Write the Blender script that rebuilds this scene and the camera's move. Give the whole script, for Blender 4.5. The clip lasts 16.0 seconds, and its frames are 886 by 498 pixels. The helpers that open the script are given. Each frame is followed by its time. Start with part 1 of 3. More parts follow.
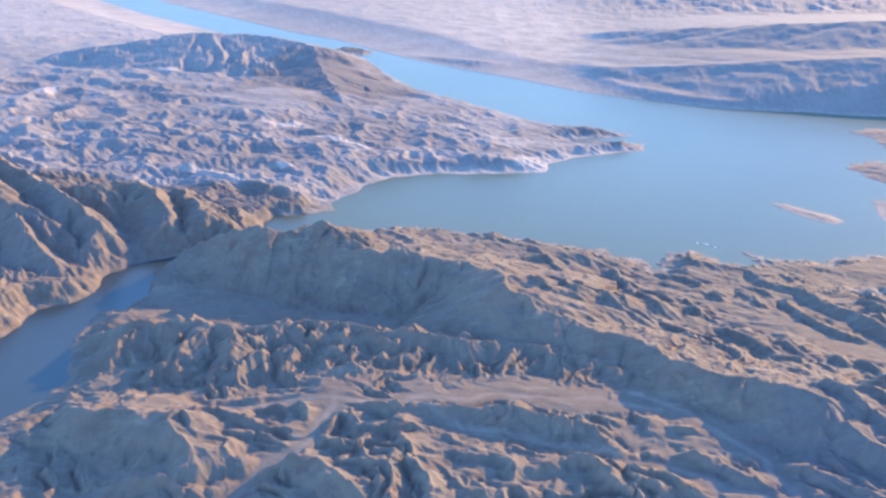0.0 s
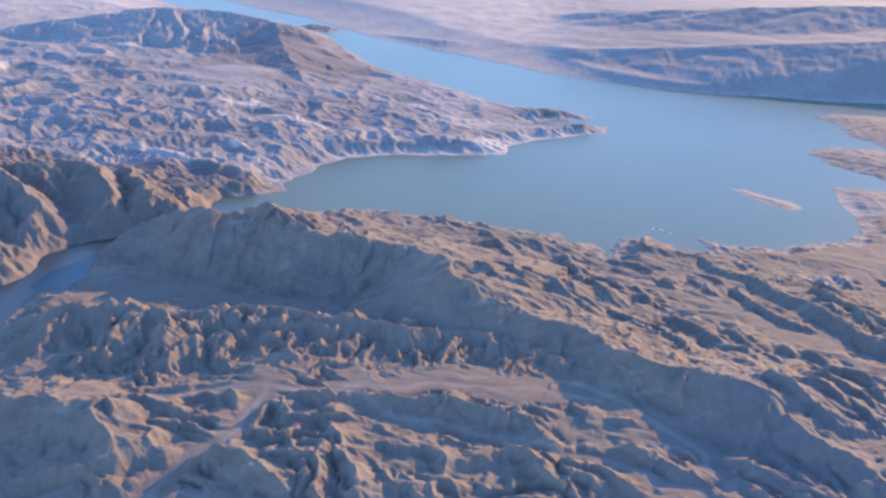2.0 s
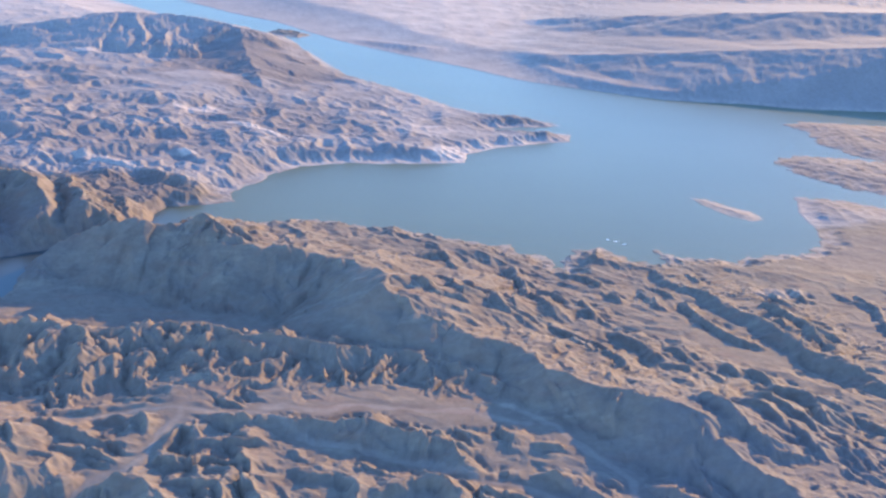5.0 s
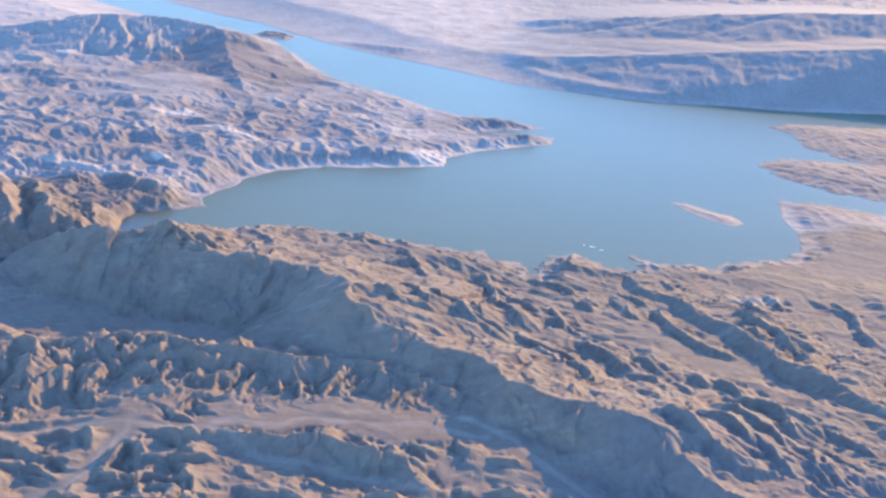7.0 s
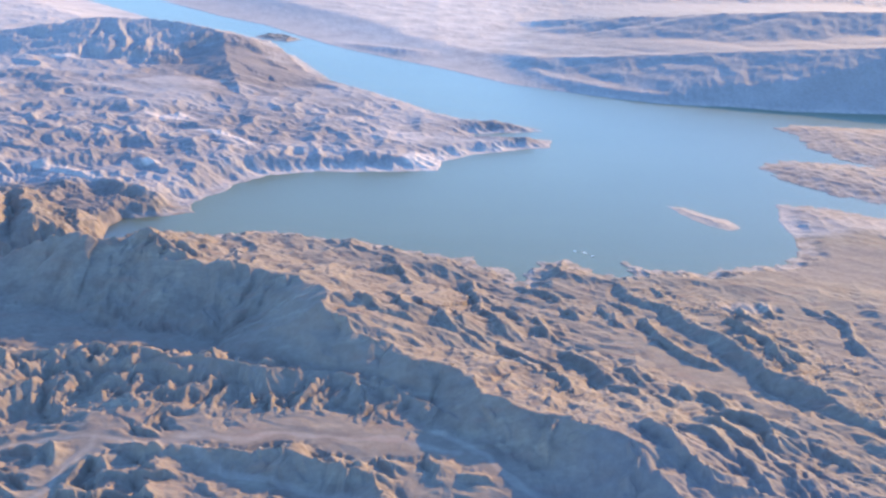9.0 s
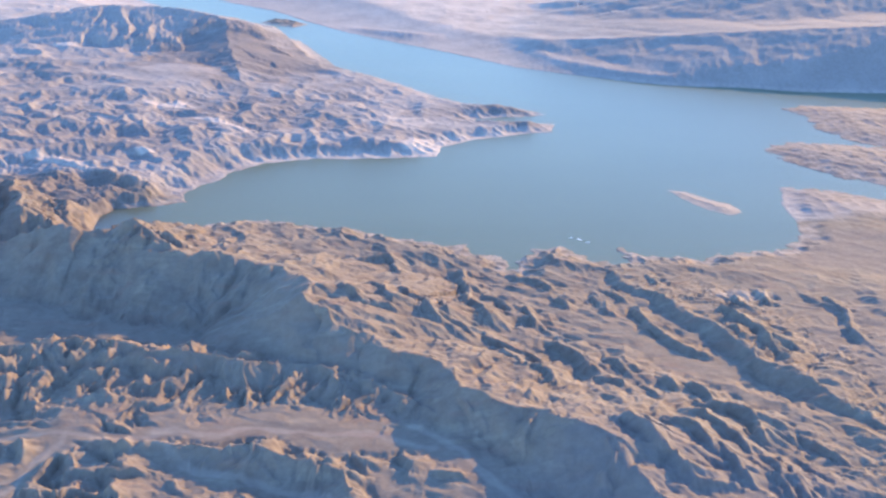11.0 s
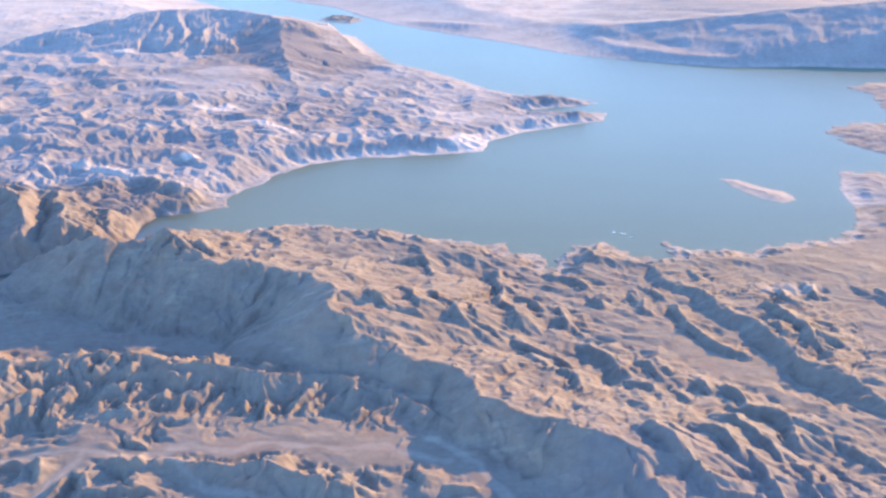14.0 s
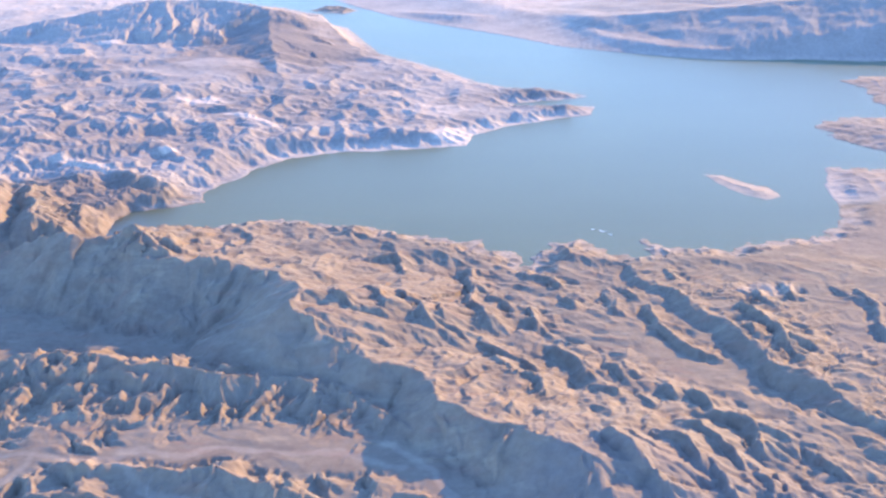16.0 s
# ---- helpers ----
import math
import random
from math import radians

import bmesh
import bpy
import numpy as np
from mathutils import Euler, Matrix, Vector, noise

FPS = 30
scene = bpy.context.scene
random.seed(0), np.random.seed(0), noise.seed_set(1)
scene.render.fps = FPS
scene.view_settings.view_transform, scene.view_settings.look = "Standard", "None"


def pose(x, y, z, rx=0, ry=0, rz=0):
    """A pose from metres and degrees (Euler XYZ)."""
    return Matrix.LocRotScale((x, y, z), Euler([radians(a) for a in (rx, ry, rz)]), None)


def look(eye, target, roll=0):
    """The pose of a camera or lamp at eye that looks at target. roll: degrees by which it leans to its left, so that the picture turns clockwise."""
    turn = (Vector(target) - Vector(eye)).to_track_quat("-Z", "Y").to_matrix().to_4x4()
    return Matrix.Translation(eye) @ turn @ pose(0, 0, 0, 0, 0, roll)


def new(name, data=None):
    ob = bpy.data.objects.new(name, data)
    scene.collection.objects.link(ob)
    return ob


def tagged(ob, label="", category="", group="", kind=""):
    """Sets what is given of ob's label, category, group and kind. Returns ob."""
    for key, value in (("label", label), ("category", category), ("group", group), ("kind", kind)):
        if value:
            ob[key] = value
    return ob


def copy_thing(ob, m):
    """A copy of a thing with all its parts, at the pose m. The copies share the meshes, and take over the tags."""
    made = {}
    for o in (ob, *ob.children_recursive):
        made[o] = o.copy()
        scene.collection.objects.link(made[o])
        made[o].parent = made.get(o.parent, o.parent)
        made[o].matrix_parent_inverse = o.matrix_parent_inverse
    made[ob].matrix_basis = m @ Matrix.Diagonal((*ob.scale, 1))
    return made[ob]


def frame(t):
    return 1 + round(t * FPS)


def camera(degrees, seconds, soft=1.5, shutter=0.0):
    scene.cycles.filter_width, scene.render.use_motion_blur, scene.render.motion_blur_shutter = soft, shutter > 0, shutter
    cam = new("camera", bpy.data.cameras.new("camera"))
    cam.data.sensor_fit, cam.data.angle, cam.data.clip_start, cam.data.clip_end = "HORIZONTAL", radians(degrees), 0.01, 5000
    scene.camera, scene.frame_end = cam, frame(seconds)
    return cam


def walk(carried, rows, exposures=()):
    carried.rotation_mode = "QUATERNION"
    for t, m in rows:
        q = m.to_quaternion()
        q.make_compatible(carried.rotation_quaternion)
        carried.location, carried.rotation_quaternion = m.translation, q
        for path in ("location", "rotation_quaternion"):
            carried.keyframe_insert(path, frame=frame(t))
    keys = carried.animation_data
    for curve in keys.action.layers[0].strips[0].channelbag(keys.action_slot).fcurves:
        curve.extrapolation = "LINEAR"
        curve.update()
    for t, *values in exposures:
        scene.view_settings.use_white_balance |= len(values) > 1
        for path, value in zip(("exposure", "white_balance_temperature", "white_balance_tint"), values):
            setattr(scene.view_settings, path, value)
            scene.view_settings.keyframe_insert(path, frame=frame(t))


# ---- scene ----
cam = camera(44.0, 16.0, soft=2.5)
METRES, EYE, TILT, LEAN, TURN = 100.0, 125.0, -1.2277, 2.0075, 0.0
ROWS = [
    (0.0, 0.0, 0.0, 0.0, 1.21, -16.8, -4.0),
    (0.5, 0.0187, 0.0251, -0.0047, 0.29, -17.63, -4.85),
    (1.0, 0.0413, 0.0449, -0.0045, 0.04, -17.14, -4.58),
    (1.5, 0.0686, 0.0584, -0.001, 0.28, -17.09, -4.27),
    (2.0, 0.0939, 0.0762, -0.0024, 0.24, -17.77, -4.93),
    (2.5, 0.1189, 0.0968, 0.0027, 0.15, -18.08, -5.18),
    (3.0, 0.144, 0.1128, 0.002, 0.14, -18.17, -5.35),
    (3.5, 0.1693, 0.1319, 0.0004, 0.07, -18.2, -5.52),
    (4.0, 0.193, 0.1467, 0.0033, 0.34, -18.59, -5.51),
    (4.5, 0.217, 0.1627, 0.009, 0.41, -18.78, -4.92),
    (5.0, 0.2463, 0.1867, 0.0048, -0.24, -17.51, -5.12),
    (7.5, 0.3723, 0.2724, 0.0092, -0.15, -17.44, -5.0),
    (8.0, 0.3971, 0.2863, 0.0176, 0.41, -17.84, -4.76),
    (8.5, 0.4238, 0.3031, 0.0218, 0.58, -17.57, -4.64),
    (9.0, 0.4474, 0.3207, 0.0228, 0.59, -17.54, -4.63),
    (9.5, 0.4736, 0.3392, 0.024, 0.7, -17.3, -4.58),
    (10.0, 0.4996, 0.3561, 0.0248, 0.8, -16.98, -4.42),
    (12.5, 0.6201, 0.4236, 0.0352, 2.75, -21.23, -3.01),
    (13.0, 0.642, 0.4423, 0.0383, 2.75, -21.06, -3.18),
    (13.5, 0.6767, 0.4453, 0.0497, 4.89, -19.34, -0.37),
    (14.0, 0.7007, 0.4623, 0.055, 5.19, -19.3, -0.74),
    (14.5, 0.7249, 0.4796, 0.0578, 5.33, -19.32, -0.69),
    (15.0, 0.7479, 0.4965, 0.0547, 5.31, -19.39, -0.71),
    (15.5, 0.7721, 0.5139, 0.061, 5.53, -20.27, -0.79),
    (16.0, 0.7983, 0.5339, 0.0593, 5.58, -19.83, -0.81),
]
# stops, kelvin and tint of the picture as the clip's camera adapts
EXPOSURES = [(0.0, 2.53, 5400, 14), (0.8, 2.26, 5430, 16), (3.5, 2.28, 5450, 18), (5.0, 2.42, 5470, 14), (9.0, 2.61, 5500, 12), (10.0, 2.57, 5530, 11), (12.5, 2.70, 5800, 16), (13.5, 2.93, 5690, 15), (14.0, 2.84, 5690, 15), (16.0, 2.89, 5690, 17)]
walk(cam, [(t, pose(0, 0, EYE, TILT, LEAN, TURN) @ pose(METRES * x, METRES * y, METRES * z, 90 + pitch, roll, yaw)) for t, x, y, z, yaw, pitch, roll in ROWS], EXPOSURES)

# ---- sun, sky ----
SUN_AZIMUTH, SUN_HEIGHT = radians(41.0), radians(15.2)   # from straight ahead (+y) towards +x
SUN_WAY = Vector((math.sin(SUN_AZIMUTH) * math.cos(SUN_HEIGHT), math.cos(SUN_AZIMUTH) * math.cos(SUN_HEIGHT), math.sin(SUN_HEIGHT)))

world = bpy.data.worlds.new("desert_sky")
scene.world = world
world.use_nodes = True
sky = world.node_tree.nodes.new("ShaderNodeTexSky")
sky.sky_type = "NISHITA"
sky.sun_disc = False
sky.sun_elevation, sky.sun_rotation = SUN_HEIGHT, SUN_AZIMUTH
sky.altitude = 4000.0
sky.air_density, sky.dust_density, sky.ozone_density = 1.45, 0.15, 3.3
world.node_tree.links.new(sky.outputs[0], world.node_tree.nodes["Background"].inputs[0])
world.node_tree.nodes["Background"].inputs[1].default_value = 0.15

lamp = bpy.data.lights.new("sun", "SUN")
lamp.energy, lamp.angle, lamp.color = 2.8, radians(0.6), (1.0, 0.58, 0.15)
sun = new("sun", lamp)
sun.matrix_world = look(SUN_WAY * 800, (0, 0, 0))


# ---- materials ----
def material(name):
    m = bpy.data.materials.new(name)
    m.use_nodes = True
    t = m.node_tree
    return m, t, t.nodes["Principled BSDF"]


def put(t, kind, **inputs):
    n = t.nodes.new(kind)
    for k, v in inputs.items():
        n.inputs[k.replace("_", " ")].default_value = v
    return n


def place_coords(t):
    return t.nodes.new("ShaderNodeNewGeometry").outputs["Position"]


def noise_tex(t, where, scale, detail=6.0, rough=0.6, stretch=None):
    n = put(t, "ShaderNodeTexNoise", Scale=scale, Detail=detail, Roughness=rough)
    if stretch:
        mp = put(t, "ShaderNodeMapping", Scale=stretch)
        t.links.new(where, mp.inputs["Vector"])
        where = mp.outputs[0]
    t.links.new(where, n.inputs["Vector"])
    return n.outputs["Fac"]


def ramp(t, fac, stops):
    r = t.nodes.new("ShaderNodeValToRGB")
    r.color_ramp.elements[0].position, r.color_ramp.elements[0].color = stops[0][0], (*stops[0][1], 1)
    r.color_ramp.elements[1].position, r.color_ramp.elements[1].color = stops[-1][0], (*stops[-1][1], 1)
    for p, c in stops[1:-1]:
        r.color_ramp.elements.new(p).color = (*c, 1)
    t.links.new(fac, r.inputs[0])
    return r.outputs[0]


def mix(t, fac, a, b):
    m = t.nodes.new("ShaderNodeMix")
    m.data_type = "RGBA"
    if isinstance(fac, float):
        m.inputs[0].default_value = fac
    else:
        t.links.new(fac, m.inputs[0])
    for s, v in ((m.inputs[6], a), (m.inputs[7], b)):
        if isinstance(v, tuple):
            s.default_value = (*v, 1)
        else:
            t.links.new(v, s)
    return m.outputs[2]


def attribute(t, name):
    a = t.nodes.new("ShaderNodeAttribute")
    a.attribute_name = name
    return a.outputs["Fac"]


def desert_material(name):
    """Bare rock and gravel: warm tan ground, dark volcanic rock and pale sediment, with haze and some shade painted in
    by place.
    """
    m, t, b = material(name)
    p = place_coords(t)
    broad = noise_tex(t, p, 0.03, 5)
    fine = noise_tex(t, p, 0.5, 8, 0.65)
    tan = ramp(t, fine, [(0.28, (0.125, 0.098, 0.076)), (0.5, (0.146, 0.115, 0.090)), (0.74, (0.169, 0.134, 0.107))])
    olive = ramp(t, fine, [(0.28, (0.122, 0.098, 0.077)), (0.5, (0.142, 0.116, 0.092)), (0.74, (0.163, 0.134, 0.107))])
    ground = mix(t, ramp(t, broad, [(0.4, (0, 0, 0)), (0.62, (1, 1, 1))]), tan, olive)
    varnish = noise_tex(t, p, 0.11, 9, 0.62)
    stained = ramp(t, fine, [(0.3, (0.090, 0.067, 0.055)), (0.7, (0.110, 0.084, 0.068))])
    beds = noise_tex(t, p, 0.09, 7, 0.6, (0.75, 2.6, 3.0))      # tilted beds that crop out along the strike
    rusty = ramp(t, fine, [(0.3, (0.140, 0.091, 0.069)), (0.7, (0.169, 0.113, 0.087))])
    buff = ramp(t, fine, [(0.3, (0.186, 0.152, 0.112)), (0.7, (0.223, 0.183, 0.135))])
    ground = mix(t, ramp(t, beds, [(0.56, (0, 0, 0)), (0.66, (0.5, 0.5, 0.5))]), ground, rusty)
    ground = mix(t, ramp(t, beds, [(0.34, (0.55, 0.55, 0.55)), (0.44, (0, 0, 0))]), ground, buff)
    ground = mix(t, ramp(t, varnish, [(0.50, (0, 0, 0)), (0.66, (0.55, 0.55, 0.55))]), ground, stained)
    dark = ramp(t, fine, [(0.3, (0.101, 0.086, 0.082)), (0.7, (0.134, 0.113, 0.107))])
    pale = ramp(t, fine, [(0.3, (0.356, 0.295, 0.242)), (0.7, (0.434, 0.362, 0.300))])
    # lighter greyed ramp that puts distance haze into the far land's colour
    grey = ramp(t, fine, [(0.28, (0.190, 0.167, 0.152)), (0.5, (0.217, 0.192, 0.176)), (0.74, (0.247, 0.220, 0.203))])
    ground = mix(t, attribute(t, "haze_grey"), ground, grey)
    ground = mix(t, attribute(t, "dark_rock_shade"), ground, dark)
    ground = mix(t, attribute(t, "pale_rock_haze"), ground, pale)
    t.links.new(ground, b.inputs["Base Color"])
    b.inputs["Roughness"].default_value = 0.95
    b.inputs["Specular IOR Level"].default_value = 0.15
    bump = put(t, "ShaderNodeBump", Strength=0.12, Distance=0.4)
    t.links.new(noise_tex(t, p, 0.8, 8, 0.7), bump.inputs["Height"])
    t.links.new(bump.outputs[0], b.inputs["Normal"])
    return m


def water_material():
    m, t, b = material("lake_water")
    p = place_coords(t)
    b.inputs["Roughness"].default_value = 0.35
    b.inputs["IOR"].default_value = 1.33
    b.inputs["Specular IOR Level"].default_value = 0.09
    tint = ramp(t, noise_tex(t, p, 0.006, 4, 0.5, (1, 2.5, 1)), [(0.3, (0.074, 0.08, 0.042)), (0.7, (0.086, 0.092, 0.05))])
    xyz = t.nodes.new("ShaderNodeSeparateXYZ")
    t.links.new(p, xyz.inputs[0])
    shares = []
    for axis, lo, hi in (("X", -50.0, -80.0), ("Y", 440.0, 400.0)):
        r = t.nodes.new("ShaderNodeMapRange")
        r.inputs["From Min"].default_value, r.inputs["From Max"].default_value = lo, hi
        t.links.new(xyz.outputs[axis], r.inputs["Value"])
        shares.append(r.outputs[0])
    both = t.nodes.new("ShaderNodeMath")
    both.operation = "MULTIPLY"
    t.links.new(shares[0], both.inputs[0])
    t.links.new(shares[1], both.inputs[1])
    tint = mix(t, both.outputs[0], tint, (0.03, 0.04, 0.042))      # darker tint for the water in the canyon
    gloss = t.nodes.new("ShaderNodeMapRange")
    gloss.inputs["To Min"].default_value, gloss.inputs["To Max"].default_value = 0.11, 0.3
    t.links.new(both.outputs[0], gloss.inputs["Value"])
    t.links.new(gloss.outputs[0], b.inputs["Specular IOR Level"])
    t.links.new(tint, b.inputs["Base Color"])
    bump = put(t, "ShaderNodeBump", Strength=0.25, Distance=0.1)
    t.links.new(noise_tex(t, p, 1.3, 5, 0.6, (1, 1.8, 1)), bump.inputs["Height"])
    t.links.new(bump.outputs[0], b.inputs["Normal"])
    return m


DESERT = desert_material("desert_rock")
WATER = water_material()


# ---- noise ----
def perlin(x, y, seed):
    rng = np.random.RandomState(seed)
    perm = rng.permutation(256)
    turn = rng.rand(256) * 2 * np.pi
    gx, gy = np.cos(turn), np.sin(turn)
    xi, yi = np.floor(x).astype(np.int64), np.floor(y).astype(np.int64)
    fx, fy = x - xi, y - yi
    u, v = fx * fx * fx * (fx * (fx * 6 - 15) + 10), fy * fy * fy * (fy * (fy * 6 - 15) + 10)

    def corner(dx, dy):
        k = perm[(perm[(xi + dx) & 255] + yi + dy) & 255]
        return gx[k] * (fx - dx) + gy[k] * (fy - dy)
    top = corner(0, 0) * (1 - u) + corner(1, 0) * u
    low = corner(0, 1) * (1 - u) + corner(1, 1) * u
    return 1.5 * (top * (1 - v) + low * v)


def fbm(x, y, seed, octaves=4, gain=0.5):
    total, a = 0, 1.0
    for o in range(octaves):
        total = total + a * perlin(x * 2 ** o, y * 2 ** o, seed + o)
        a *= gain
    return total


def crags(x, y, seed, octaves=6, gain=0.5):
    """Ridged hills between 0 and about 1: sharp crests, wide valleys."""
    total, a, weight, norm = 0, 1.0, 1.0, 0.0
    for o in range(octaves):
        n = 1 - np.abs(perlin(x * 2.03 ** o, y * 2.03 ** o, seed + o))
        n = n * n * weight
        total = total + a * n
        weight = np.clip(n * 1.6, 0, 1)
        norm += a
        a *= gain
    return total / norm


def gullies(x, y, seed, octaves=4, gain=0.45):
    """A dissected flat between 0 and about 1: even tops cut by narrow branching valleys."""
    total, a, norm = 0, 1.0, 0.0
    for o in range(octaves):
        n = np.minimum(np.abs(perlin(x * 1.9 ** o, y * 1.9 ** o, seed + o)) * 2.6, 1)
        total = total + a * n * (2 - n)
        norm += a
        a *= gain
    return total / norm


def ravines(x, y, gx, gy, seed):
    """Gullies and sharp ribs that run down the slope (gx, gy), about one apart: height between -1 and 1, and its slope."""
    perm = np.random.RandomState(seed).permutation(4096)
    jit = np.random.RandomState(seed + 1).rand(4096, 2).astype(np.float32) * 0.8 - 0.4
    size = np.hypot(gx, gy) + 1e-6
    dx, dy = -gy / size, gx / size
    xi, yi = np.floor(x).astype(np.int64), np.floor(y).astype(np.int64)
    fx, fy = (x - xi).astype(np.float32) - 0.5, (y - yi).astype(np.float32) - 0.5
    total, high, lean = 0, 0, 0
    for i in (-1, 0, 1):
        for j in (-1, 0, 1):
            k = perm[(perm[(xi + i) & 4095] + yi + j) & 4095]
            px, py = fx - i - jit[k, 0], fy - j - jit[k, 1]
            w = np.exp(-2.2 * (px * px + py * py))
            a = 2 * np.pi * (px * dx + py * dy)
            total, high, lean = total + w, high + w * np.cos(a), lean - w * np.sin(a)
    return high / total, dx * 2 * np.pi * lean / total, dy * 2 * np.pi * lean / total


def blurred(z, k):
    """The mean of a grid over 2k + 1 rows and columns."""
    for axis in (0, 1):
        pad = np.pad(z, [(k + 1, k) if a == axis else (0, 0) for a in (0, 1)], mode="edge")
        c = np.cumsum(pad, axis=axis)
        z = (np.take(c, np.arange(2 * k + 1, c.shape[axis]), axis) - np.take(c, np.arange(0, c.shape[axis] - 2 * k - 1), axis)) / (2 * k + 1)
    return z


def eroded(x, y, high, keep, bearings, radii):
    """Cuts branching gullies down the slopes of the land; keep: share of the cutting at each place."""
    grid = blurred(blurred(high.reshape(len(radii), len(bearings)), 4), 3)
    dr, db = np.gradient(grid, radii, bearings)
    b, r = np.meshgrid(bearings, radii)
    sx, sy = (dr * np.sin(b) + db / r * np.cos(b)).ravel(), (dr * np.cos(b) - db / r * np.sin(b)).ravel()
    steep = np.hypot(sx, sy)
    mine = (keep > 0) & (steep > 0.012) & (np.abs(x - 40) < 0.6 * (y + 130)) & (y > 150) & (y < 1300)
    px, py, sx, sy, steep, much = (v[mine] for v in (x, y, sx, sy, steep, keep))
    cut = np.zeros(px.shape)
    for n, (gap, depth) in enumerate(((17.0, 0.050), (8.5, 0.07), (4.3, 0.085), (2.2, 0.1), (1.25, 0.1))):
        fade = smooth(190 * gap + 180, 120 * gap + 160, np.hypot(px, py)) if gap < 5 else 1.0
        mask = smooth(0.03, 0.16 if gap < 10 else 0.3, steep) * much * fade
        h, hx, hy = ravines(px / gap, py / gap, sx, sy, 201 + 7 * n)
        sharp = 1 - 2 * np.sqrt(np.clip(0.5 - 0.5 * h, 0, 1))
        cut += depth * gap * mask * (0.5 * h + 0.5 * sharp)
        sx, sy = sx + 0.7 * depth * mask * hx, sy + 0.7 * depth * mask * hy
    high = high.copy()
    high[mine] += cut
    return high


def smooth(lo, hi, v):
    k = np.clip((v - lo) / (hi - lo), 0, 1)
    return k * k * (3 - 2 * k)


# ---- plan of the shores ----
NEAR_SHORE = [(-58, 398), (-50, 396), (-36, 403), (-26, 409), (-17, 411), (-4, 409), (7, 406), (17, 405), (29, 399), (39, 396),
              (47, 391), (55, 394), (58, 383), (67, 384), (72, 369), (75, 378), (79, 390), (89, 395), (93, 388), (103, 380),
              (112, 383), (109, 398), (117, 388), (130, 388), (135, 386), (146, 395), (168, 401), (177, 414), (181, 435), (181, 455), (187, 480)]
EAST_BAYS = [(200, 480), (214, 473), (240, 458), (300, 440), (310, 462), (262, 478), (236, 489), (216, 500), (202, 520), (196, 547), (214, 562),
             (238, 559), (258, 556), (246, 567), (234, 593), (238, 622), (229, 636), (242, 650), (268, 650), (296, 649), (360, 655)]
FAR_SHORE = [(370, 692), (313, 696), (254, 690), (221, 697), (200, 696), (175, 696), (152, 705), (115, 722), (84, 740), (48, 780), (7, 818), (-38, 862),
             (-75, 912), (-108, 963), (-154, 1006), (-238, 1110), (-303, 1190), (-380, 1290), (-480, 1450)]
ARM_SHORE = [(-560, 1450), (-450, 1290), (-330, 1120), (-230, 1000), (-150, 900), (-100, 850), (-65, 815), (-48, 771), (-27, 718), (-4, 695),
             (15, 672), (39, 637), (58, 620), (79, 619), (97, 603), (88, 598), (70, 592), (58, 587), (60, 582), (80, 583)]
PENINSULA = [(99, 582), (97, 565), (85, 560), (76, 554), (71, 550), (60, 545), (44, 527), (42, 510), (24, 505), (9, 502), (-11, 499), (-31, 488),
             (-42, 472), (-43, 463), (-50, 451), (-53, 440), (-49, 430), (-61, 423), (-73, 419)]
CANYON_WEST = [(-75, 408), (-73, 396), (-74, 385), (-78, 374), (-86, 370), (-95, 367), (-101, 363), (-110, 355), (-117, 340), (-114, 327), (-118, 316), (-127, 310),
               (-127, 296), (-129, 284), (-140, 262), (-150, 236), (-165, 190), (-190, 140)]
CANYON_EAST = [(-150, 140), (-128, 190), (-112, 228), (-103, 248), (-100, 261), (-104, 273), (-108, 288), (-107, 302), (-108, 308), (-101, 312),
               (-97, 322), (-99, 336), (-100, 347), (-93, 358), (-84, 362), (-74, 366), (-67, 378), (-62, 390)]
LAKE = NEAR_SHORE + EAST_BAYS + FAR_SHORE + ARM_SHORE + PENINSULA + CANYON_WEST + CANYON_EAST


def shore_distance(x, y, outline=LAKE):
    """Distance to the shore: positive on land, negative on the water."""
    best = np.full(x.shape, 1e12)
    inside = np.zeros(x.shape, bool)
    for (ax, ay), (bx, by) in zip(outline, outline[1:] + outline[:1]):
        dx, dy = bx - ax, by - ay
        k = np.clip(((x - ax) * dx + (y - ay) * dy) / (dx * dx + dy * dy), 0, 1)
        best = np.minimum(best, (x - ax - k * dx) ** 2 + (y - ay - k * dy) ** 2)
        if ay != by:
            inside ^= ((ay > y) != (by > y)) & (x < (bx - ax) * (y - ay) / (by - ay) + ax)
    return np.where(inside, -1, 1) * np.sqrt(best)


# ---- plan of the land: x, y, height of the ground, relief of large hills, relief of small hills ----
EAST_PLAIN = [(60, 352, 2, 1.2, 1.8), (94, 352, 2, 1.2, 1.8), (141, 358, 1.5, 0.8, 0.84), (136, 315, 3, 1.2, 0.96), (148, 336, 2, 1.2, 0.9), (143, 286, 3.5, 1.6, 0.72),
              (133, 247, 5, 1.6, 2.4), (77, 314, 4, 1.6, 1.8), (100, 280, 5.5, 2, 1.92), (110, 240, 8, 2, 2.8), (120, 205, 6, 2, 2.8), (180, 400, 1, 0.32, 0.3), (200, 330, 4, 1.6, 0.6),
              (30, 375, 4, 1.6, 1.44), (-10, 385, 4, 2.4, 1.2), (115, 295, 4, 0.24, 0.12), (190, 250, 6, 1.6, 1.2), (230, 480, 1.4, 0.8, 0.8), (240, 540, 1.4, 0.9, 1.1), (270, 600, 1.4, 0.9, 1.0)]
